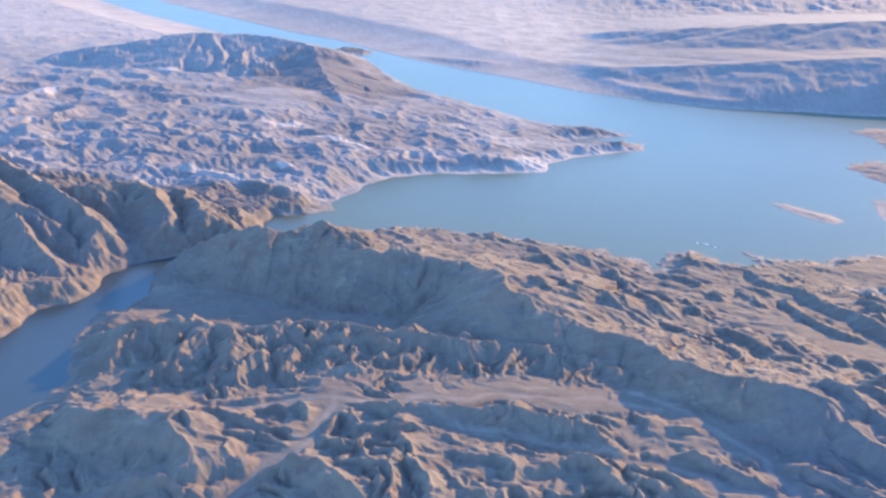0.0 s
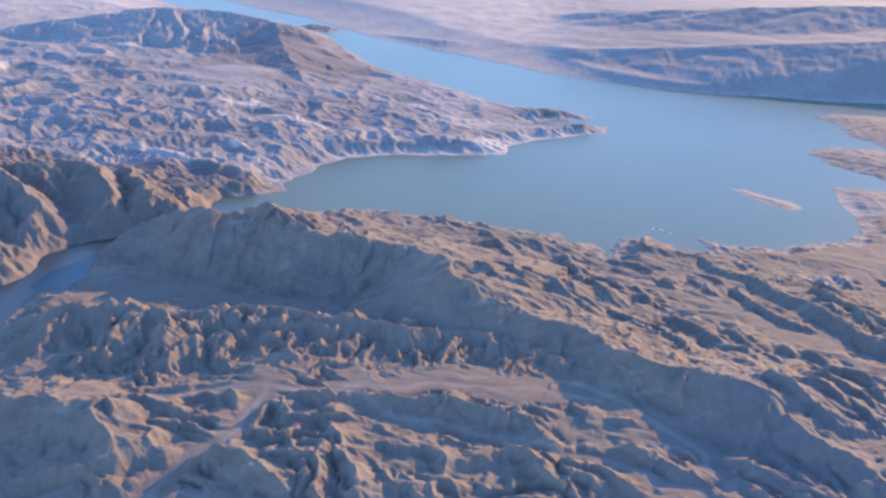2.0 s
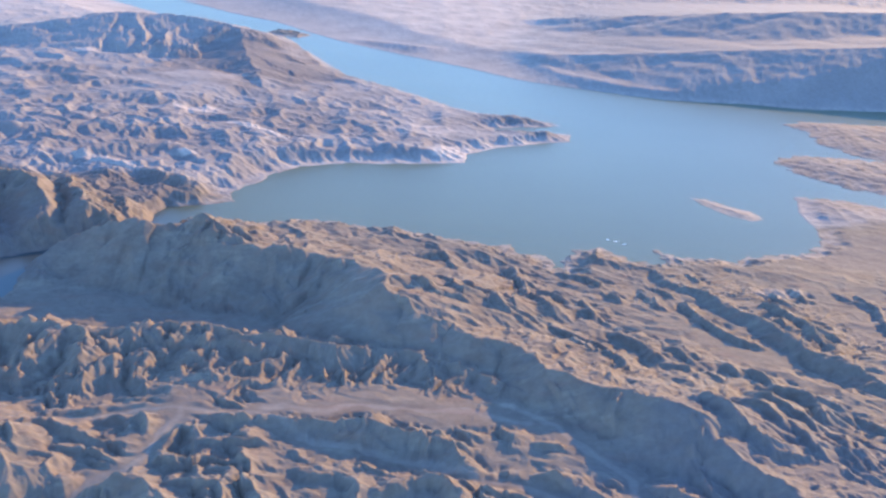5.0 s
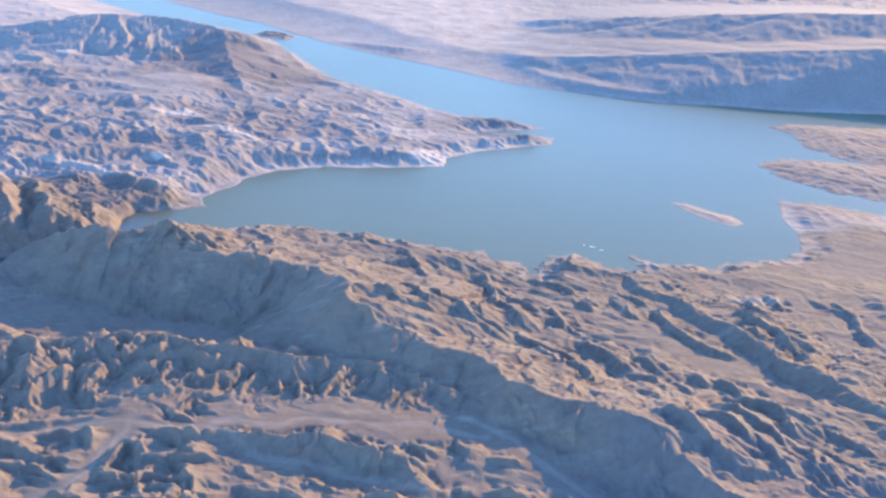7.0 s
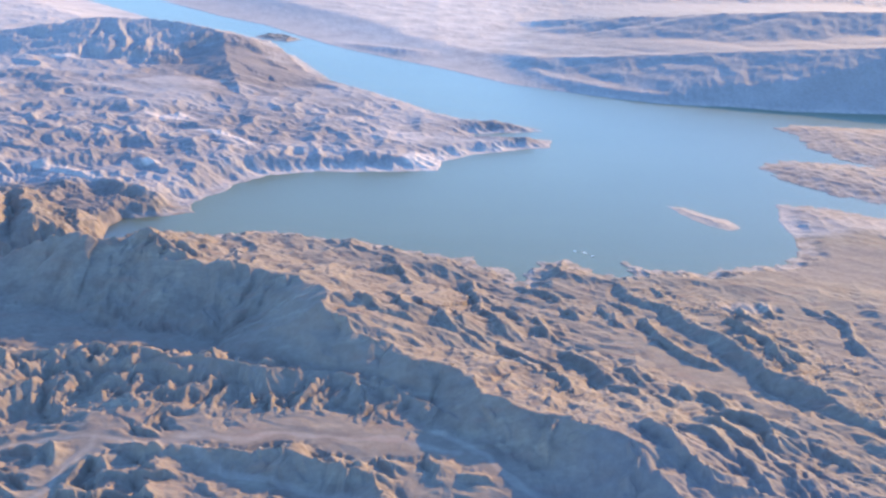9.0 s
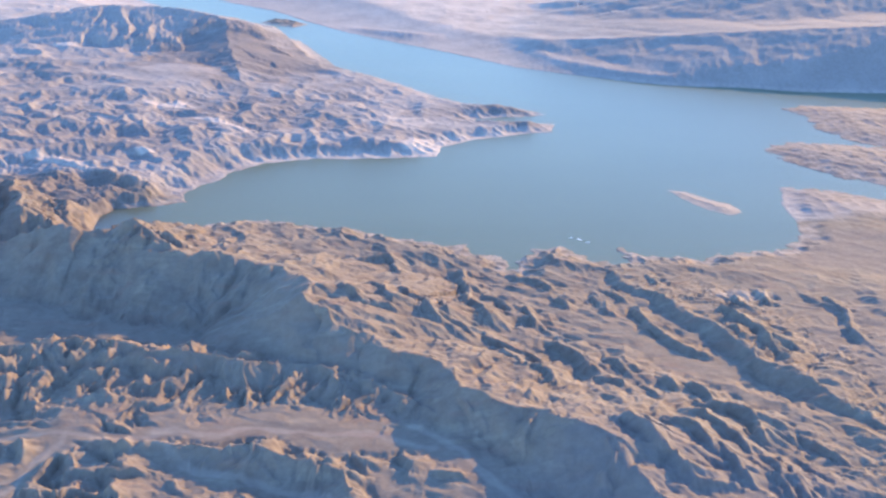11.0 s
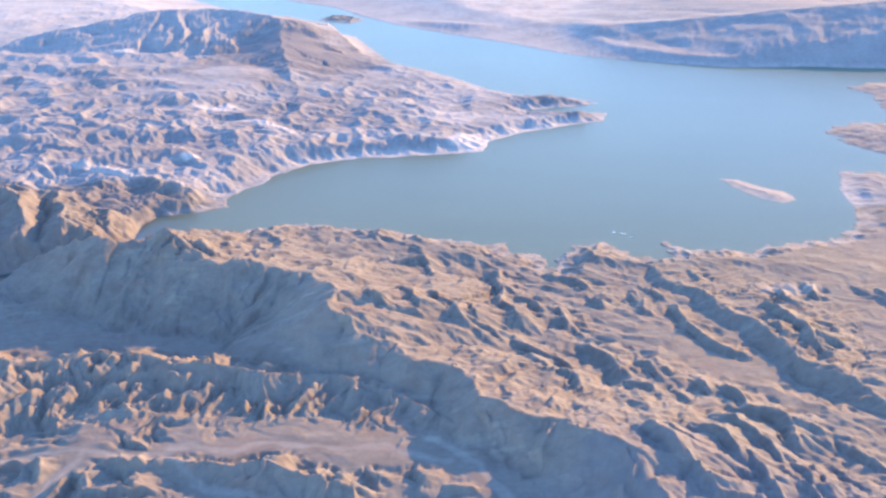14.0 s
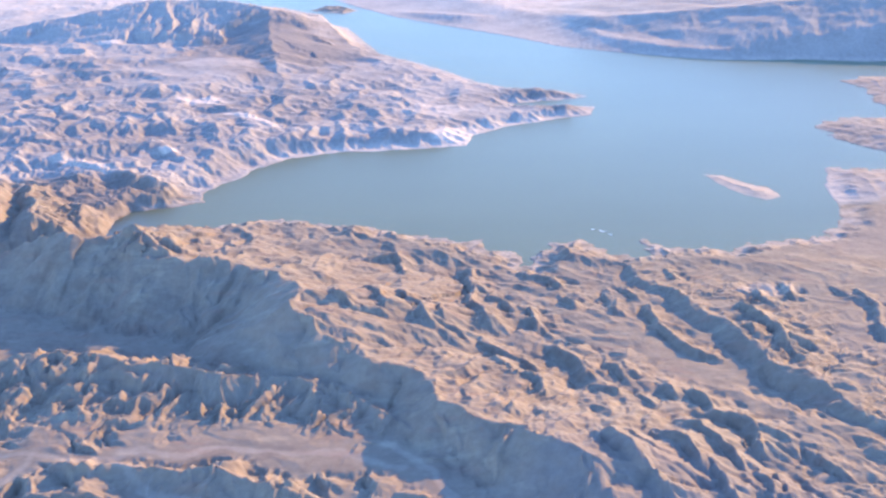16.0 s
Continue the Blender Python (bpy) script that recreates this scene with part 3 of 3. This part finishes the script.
        for a, b in zip(line, line[1:]):
            dx, dy = b[0] - a[0], b[1] - a[1]
            size = math.hypot(dx, dy)
            k = np.clip(((px - a[0]) * dx + (py - a[1]) * dy) / size ** 2, 0, 1)
            d = np.hypot(px - a[0] - k * dx, py - a[1] - k * dy)
            lean = np.clip((dx * (py - a[1]) - dy * (px - a[0])) / size / (d + 0.01), -1, 1)
            wide = tall * (2.5 + 1.6 * lean)
            up = np.maximum(up, np.clip(1 - d / wide, 0, 1) ** 1.2)
        up *= flat[near] * tall * (0.8 + 0.4 * knolls[near])
        owner[near] = np.where((up > 0.3 * tall) & (up > lift[near]), len(CRESTS) + number, owner[near])
        lift[near] = np.maximum(lift[near], up)
    high += lift
    # shores
    ragged = 0.9 + 1.9 * smooth(430, 400, y) * smooth(-70, -40, x) + 2.6 * smooth(180, 200, x) * smooth(455, 480, y) * smooth(670, 640, y)
    sd = shore_distance(x + ragged * fbm(x / 6, y / 6, 41, 4), y + ragged * fbm(x / 6, y / 6, 47, 4))
    plain = np.clip(smooth(600, 700, y) * smooth(-80, 20, x) + smooth(830, 880, y), 0, 1) * smooth(240, 120, x)
    spits = smooth(170, 200, x) * smooth(670, 640, y)
    bank = 0.16 - 0.03 * across + 0.75 * smooth(-56, -72, x) * smooth(445, 415, y) * (1 - 0.85 * smooth(-113, -107, x) * smooth(318, 304, y)) - 0.08 * smooth(120, 180, x) - 0.11 * plain + 0.4 * smooth(670, 690, y) * smooth(70, 180, x)
    cap = 0.1 + bank * (0.95 * np.clip(sd, 0, None) + (0.5 * crags(x / 7, y / 7, 45, 4) - 0.15) * np.clip(sd, 0, 14) * smooth(690, 640, y)) + np.clip(sd - 3, 0, None) ** 2 * (0.03 - 0.029 * np.clip(smooth(170, 200, x) + smooth(620, 690, y) * smooth(-60, 40, x) + smooth(840, 900, y), 0, 1))
    k = 1.0
    high = np.minimum(high, cap) - np.maximum(k - np.abs(high - cap), 0) ** 2 / (4 * k)
    high = np.where(sd < 0, -2.5 * smooth(0, 6, -sd), np.maximum(high, 0.03 + 0.1 * np.clip(sd, 0, 3)))
    # gullies cut into all slopes; softer beds east of the ridge, on the far peninsula and on its shaded flank
    plains = smooth(-60, 20, x - 0.6 * (330 - y)) * smooth(440, 420, y)
    shape = (len(radii), len(bearings))
    flank = blurred(((owner == 0) & (piece == 0)).astype(float).reshape(shape), 3).ravel()
    keep = (0.25 + 0.75 * flat) * (1 - 0.25 * plains) * (1 - 0.3 * across) * (1 - 0.7 * smooth(660, 690, y)) * (1 - 0.7 * spits) * (1 - 0.4 * cut) * (1 - 0.8 * flank) * smooth(0.3, 3.0, sd)
    high = np.where(sd > 0, np.maximum(eroded(x, y, high, keep, bearings, radii), 0.05), high)
    # kinds of rock, and the haze and shade painted along with them
    patch = fbm(x / 25, y / 25, 61, 4)
    grain = fbm(x / 7, y / 7, 66, 4)
    pale = 0.3 * smooth(-0.5, 0.6, grain + 0.3) * smooth(2.2, 0.5, high + 0.5 * grain) * smooth(-1, 0.5, sd) * smooth(9, 2, sd + 3 * patch)
    for cx, cy, rx, ry, turn, much in PALE_PATCHES:
        c, s = math.cos(radians(turn)), math.sin(radians(turn))
        ex, ey = ((x - cx) * c + (y - cy) * s) / rx, (-(x - cx) * s + (y - cy) * c) / ry
        pale = np.maximum(pale, much * smooth(1.25, 0.6, np.hypot(ex, ey) + 0.35 * grain))
    beach = smooth(10, 3, sd + 3 * grain) * smooth(-60, -30, x) * smooth(100, 70, x) * smooth(478, 490, y) * smooth(572, 556, y)
    pale = np.maximum(pale, 0.7 * beach * (0.75 + 0.4 * grain))
    pale = np.maximum(pale, 0.2 * smooth(1.6, 0.5, bed + 0.6 * grain) * (0.8 + 0.4 * patch))      # gravel of the washes
    dark = np.zeros(x.shape)
    # far plains are paled: bright haze painted into the ground colour
    far_haze = smooth(650, 760, y + 0.25 * x) * (smooth(-130, 60, x) + smooth(820, 900, y) + smooth(-190, -240, x) * smooth(690, 760, y)) * smooth(26, 14, high) * smooth(170, 60, x)
    pale = np.maximum(pale, np.clip(0.3 * far_haze * (0.8 + 0.5 * patch), 0, 0.9))
    for cx, cy, rx, ry, turn, much in DARK_PATCHES:
        c, s = math.cos(radians(turn)), math.sin(radians(turn))
        ex, ey = ((x - cx) * c + (y - cy) * s) / rx, (-(x - cx) * s + (y - cy) * c) / ry
        dark = np.maximum(dark, much * smooth(1.3, 0.5, np.hypot(ex, ey) + 0.4 * patch))
    owner[(sd < 0.8) | (high < 0.3)] = -1
    # haze painted grey beyond lake and canyon, over banks of dark and pale beds
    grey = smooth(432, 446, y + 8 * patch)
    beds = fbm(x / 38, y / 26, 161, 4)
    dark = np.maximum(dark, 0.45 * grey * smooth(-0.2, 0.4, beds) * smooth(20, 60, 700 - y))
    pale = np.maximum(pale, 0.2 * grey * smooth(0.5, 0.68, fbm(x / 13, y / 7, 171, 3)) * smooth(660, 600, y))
    dark = np.maximum(dark, spits * smooth(432, 470, y) * (0.6 + 0.35 * smooth(-0.15, 0.2, fbm(x / 10, y / 5, 181, 4))))
    pale *= 1 - 0.85 * spits * smooth(440, 480, y)
    pale *= 1 - 0.9 * smooth(-60, -75, x) * smooth(425, 405, y)
    return high, np.clip(dark, 0, 1), np.clip(pale, 0, 1), np.clip(grey, 0, 1), owner, piece


# x, y, half length, half width, turn, share
PALE_PATCHES = [(-77, 474, 4, 3, 0, 0.9), (-90, 562, 13, 7, 10, 0.8), (-62, 535, 14, 3, -25, 0.8), (-48, 524, 10, 2, -30, 0.7), (-235, 615, 8, 10, 0, 0.9), (-222, 532, 14, 8, 20, 0.9),
                (-105, 454, 20, 4, -20, 0.6), (38, 522, 14, 12, 40, 0.9), (141, 350, 9, 6, 0, 0.25), (-185, 690, 8, 5, 0, 0.9), (-122, 312, 7, 3, 30, 0.9), (20, 560, 18, 14, 0, 0.4), (222, 478, 26, 8, -25, 0.5), (262, 462, 30, 6, -25, 0.3), (262, 625, 26, 9, 0, 0.3), (-105, 640, 26, 14, 0, 0.35)]
# the wide patch at 360, 860 paints the far range's haze and shade
DARK_PATCHES = [(-80, 680, 65, 75, -20, 0.8), (-50, 560, 55, 35, 0, 0.6), (-100, 490, 55, 32, 0, 0.6), (70, 605, 24, 10, 10, 0.8), (82, 572, 18, 7, 15, 0.8), (0, 550, 50, 20, 0, 0.4), (360, 860, 320, 210, 0, 0.35), (230, 640, 40, 20, 0, 0.6), (240, 540, 40, 14, 0, 0.5),
                # shade painted on canyon spurs and south-east ridge end; eastern hills grey and dimmed
                (-90, 425, 30, 16, -20, 0.5), (-160, 560, 50, 60, 0, 0.35), (-130, 358, 45, 32, -20, 0.5), (108, 212, 48, 45, 0, 0.65), (196, 400, 34, 26, 0, 0.6), (178, 318, 26, 44, 0, 0.35)]


def sheet(name, verts, quads, mat, attributes=(), smooth_shade=True):
    me = bpy.data.meshes.new(name)
    me.vertices.add(len(verts))
    me.vertices.foreach_set("co", np.ascontiguousarray(verts, dtype=np.float32).ravel())
    n = len(quads)
    me.loops.add(n * 4)
    me.loops.foreach_set("vertex_index", np.ascontiguousarray(quads, dtype=np.int32).ravel())
    me.polygons.add(n)
    me.polygons.foreach_set("loop_start", np.arange(n, dtype=np.int32) * 4)
    me.update(calc_edges=True)
    me.polygons.foreach_set("use_smooth", np.full(n, smooth_shade))
    for key, values in attributes:
        me.attributes.new(key, "FLOAT", "POINT").data.foreach_set("value", np.ascontiguousarray(values, dtype=np.float32))
    me.materials.append(mat)
    return new(name, me)


def fan(bearings, radii, apex):
    """A sheet of quads round apex, closed all round: places and faces."""
    b, r = np.meshgrid(bearings, radii)
    x, y = apex[0] + r * np.sin(b), apex[1] + r * np.cos(b)
    rows, cols = b.shape
    i = np.arange(rows * cols).reshape(rows, cols)
    nxt = np.roll(i, -1, axis=1)
    quads = np.stack([i[:-1], nxt[:-1], nxt[1:], i[1:]], -1).reshape(-1, 4)[:, ::-1]
    return x.ravel(), y.ravel(), quads


# ---- ground: one sheet, finest in the basin ----
APEX = (40.0, -100.0)
radii = list(np.arange(2.0, 284.0, 3.0))
while radii[-1] < 4900:
    radii.append(radii[-1] + 0.47 * (radii[-1] / 350) ** 1.5 * max(1.0, radii[-1] / 650) ** 1.2)
bearings = np.concatenate([np.radians(np.linspace(-26.5, 26.5, 1180)), np.radians(np.linspace(26.5, 50, 50)[1:]), np.radians(np.linspace(50, 310, 90)[1:-1]), np.radians(np.linspace(310, 333.5, 50)[:-1])])
gx, gy, quads = fan(bearings, np.array(radii), APEX)
gz, dark, pale, grey, owner, piece = land_height(gx, gy, bearings, np.array(radii))
gz = gz * (1 - smooth(2500, 4800, np.hypot(gx, gy)))
ground = sheet("ground", np.stack([gx, gy, gz - 0.12 * (owner >= 0)], -1), quads, DESERT, (("dark_rock_shade", dark), ("pale_rock_haze", pale), ("haze_grey", grey)))
tagged(ground, "dry tan desert hills and ridges round the lake", "ground", kind="structure")

# ---- ridges and mountains that stand on it ----
face_owner = owner[quads].max(axis=1)
STANDING = [(*c[-3:], "") for c in CRESTS] + [("hill", "hill", h[3], h[4]) for h in HILLS]
places = np.stack([gx, gy, gz], -1)


def patch(name, faces):
    used, index = np.unique(faces, return_inverse=True)
    return sheet(name, places[used], index.reshape(-1, 4), DESERT, (("dark_rock_shade", dark[used]), ("pale_rock_haze", pale[used]), ("haze_grey", grey[used])))


def lumps(faces):
    """The connected piece that each face belongs to."""
    used, index = np.unique(faces, return_inverse=True)
    index = index.reshape(-1, 4)
    low = np.arange(len(used))
    while True:
        least = low[index].min(axis=1)
        was = low.copy()
        np.minimum.at(low, index.ravel(), np.repeat(least, 4))
        while True:
            jump = low[low]
            if (jump == low).all():
                break
            low = jump
        if (low == was).all():
            break
    return np.unique(low[index[:, 0]], return_inverse=True)[1].ravel()


for number, (name, category, label, group) in enumerate(STANDING):
    mine = face_owner == number
    faces = quads[mine]
    if len(faces) < 20:
        continue
    if number >= len(CRESTS):
        tagged(patch(name, faces), label, category, group)
        continue
    thing = tagged(new(name), label, category, group)
    kinds = np.where(owner[faces] == number, piece[faces], -1).max(axis=1)
    # ribs keep their largest piece; crumbs go to the slope round them
    for kind in np.unique(kinds[kinds > 0]):
        mine = np.nonzero(kinds == kind)[0]
        lump = lumps(faces[mine])
        sizes = np.bincount(lump)
        keep = (sizes == sizes.max()) if kind > 1 else sizes > 60
        keep &= sizes > 60
        kinds[mine[~keep[lump]]] = 0
    kinds[kinds < 0] = 0
    for kind in np.unique(kinds):
        group_faces = faces[kinds == kind]
        lump = lumps(group_faces)
        sizes = np.bincount(lump)
        for k in np.nonzero(sizes >= min(25, sizes.max()))[0]:
            ob = patch("shaded_slope" if kind < 1 else "sunlit_slope" if kind == 1 else "rib", group_faces[lump == k])
            ob.parent = thing

# ---- lake ----
wx_, wy_, wq = fan(np.radians(np.linspace(0, 360, 97)[:-1]), np.array([1.0, 200, 500, 1000, 2000, 3400, 4850]), APEX)
water = sheet("water", np.stack([wx_, wy_, 0 * wx_], -1), wq, WATER)
tagged(water, "calm blue-grey reservoir water filling basin and canyon", "water", kind="structure")


# ---- islands ----
def island(outline, height, label, seed, step=0.35):
    xs, ys = [p[0] for p in outline], [p[1] for p in outline]
    nx, ny = (int((max(v) - min(v) + 6) / step) for v in (xs, ys))
    x, y = np.meshgrid(np.linspace(min(xs) - 3, max(xs) + 3, nx), np.linspace(min(ys) - 3, max(ys) + 3, ny))
    sd = -shore_distance(x + 0.7 * fbm(x / 5, y / 5, seed, 4), y + 0.7 * fbm(x / 5, y / 5, seed + 7, 4), outline)
    z = np.where(sd > 0, 0.05 + height * smooth(0, 6, sd) * (0.4 + 0.9 * crags(x / 9, y / 9, seed + 3, 5)), -2.3 * smooth(0, 3, -sd))
    i = np.arange(nx * ny).reshape(ny, nx)
    q = np.stack([i[:-1, :-1], i[:-1, 1:], i[1:, 1:], i[1:, :-1]], -1).reshape(-1, 4)
    pale_share = 0.1 + 0.3 * smooth(1.2, 0.2, z)
    ob = sheet("island", np.stack([x.ravel(), y.ravel(), z.ravel()], -1), q, DESERT, (("dark_rock_shade", 0 * z.ravel()), ("pale_rock_haze", pale_share.ravel()), ("haze_grey", 0 * z.ravel())))
    return tagged(ob, label, "island", group="islands in the lake")


island([(138, 470), (145, 469), (152, 459), (160, 453), (163, 443), (157, 439), (150, 444), (144, 454)], 0.55, "long narrow pinkish bare island in the lake", 5)
island([(-108, 894), (-93, 884), (-79, 877), (-70, 893), (-86, 914), (-102, 916)], 1.5, "low dark rocky island in the upper arm of the lake", 6, 0.8)


# ---- marina ----
def plain_material(name, colour, rough):
    m, t, b = material(name)
    grain = noise_tex(t, place_coords(t), 6.0, 4)
    t.links.new(ramp(t, grain, [(0.3, tuple(0.85 * c for c in colour)), (0.7, colour)]), b.inputs["Base Color"])
    b.inputs["Roughness"].default_value = rough
    return m


DECK, HULL, GLASS = plain_material("bleached_deck", (0.62, 0.60, 0.55), 0.8), plain_material("white_hull", (0.80, 0.80, 0.78), 0.4), plain_material("dark_glazing", (0.05, 0.06, 0.07), 0.2)


def part(name, bm, mat, parent, label=""):
    me = bpy.data.meshes.new(name)
    bm.to_mesh(me)
    bm.free()
    me.materials.append(mat)
    ob = new(name, me)
    ob.parent = parent
    return tagged(ob, label)


def block(sx, sy, sz, x=0.0, y=0.0, z=0.0, taper=0.0, bevel=0.02):
    bm = bmesh.new()
    bmesh.ops.create_cube(bm, size=1.0)
    for v in bm.verts:
        if taper and v.co.x > 0:
            v.co.y *= 1 - taper
        v.co = Vector((v.co.x * sx + x, v.co.y * sy + y, v.co.z * sz + z + sz / 2))
    bmesh.ops.bevel(bm, geom=bm.edges[:], offset=bevel, segments=1, affect="EDGES")
    return bm


def floating_dock(x, y, turn, length):
    dock = tagged(new("floating_dock"), "pale floating marina dock with finger piers", "dock", "docks of the marina")
    dock.matrix_world = pose(x, y, 0.02, 0, 0, turn)
    part("walkway", block(length, 0.12, 0.06), DECK, dock)
    for i in range(int(length / 0.3)):
        for side in (-1, 1):
            part("finger_pier", block(0.05, 0.3, 0.05, -length / 2 + 0.15 + 0.3 * i, side * 0.2), DECK, dock)
    return dock


def houseboat(x, y, turn):
    boat = tagged(new("houseboat"), "small white houseboat moored at the dock", "boat", "boats in the marina")
    part("hull", block(0.34, 0.12, 0.05, taper=0.35), HULL, boat)
    part("cabin", block(0.22, 0.10, 0.06, -0.02, 0, 0.05), HULL, boat)
    part("window_band", block(0.20, 0.104, 0.02, -0.02, 0, 0.075, bevel=0.004), GLASS, boat, "dark window band")
    boat.matrix_world = pose(x, y, 0.0, 0, 0, turn)
    return boat


floating_dock(96.5, 404.0, -35, 2.4)
floating_dock(99.0, 400.8, 20, 1.5)
floating_dock(93.5, 405.5, 60, 1.2)
first = houseboat(97.2, 403.1, 50)
rng = random.Random(5)
for x, y, turn, n in ((96.5, 404.0, -35, 8), (99.0, 400.8, 20, 5), (93.5, 405.5, 60, 4)):
    for i in range(n):
        a, d, side = radians(turn), (i // 2 - n / 4 + 0.5) * 0.45, 1 if i % 2 else -1
        copy_thing(first, pose(x + d * math.cos(a) - side * 0.3 * math.sin(a), y + d * math.sin(a) + side * 0.3 * math.cos(a), 0.0, 0, 0, turn + 90 + rng.uniform(-4, 4)))
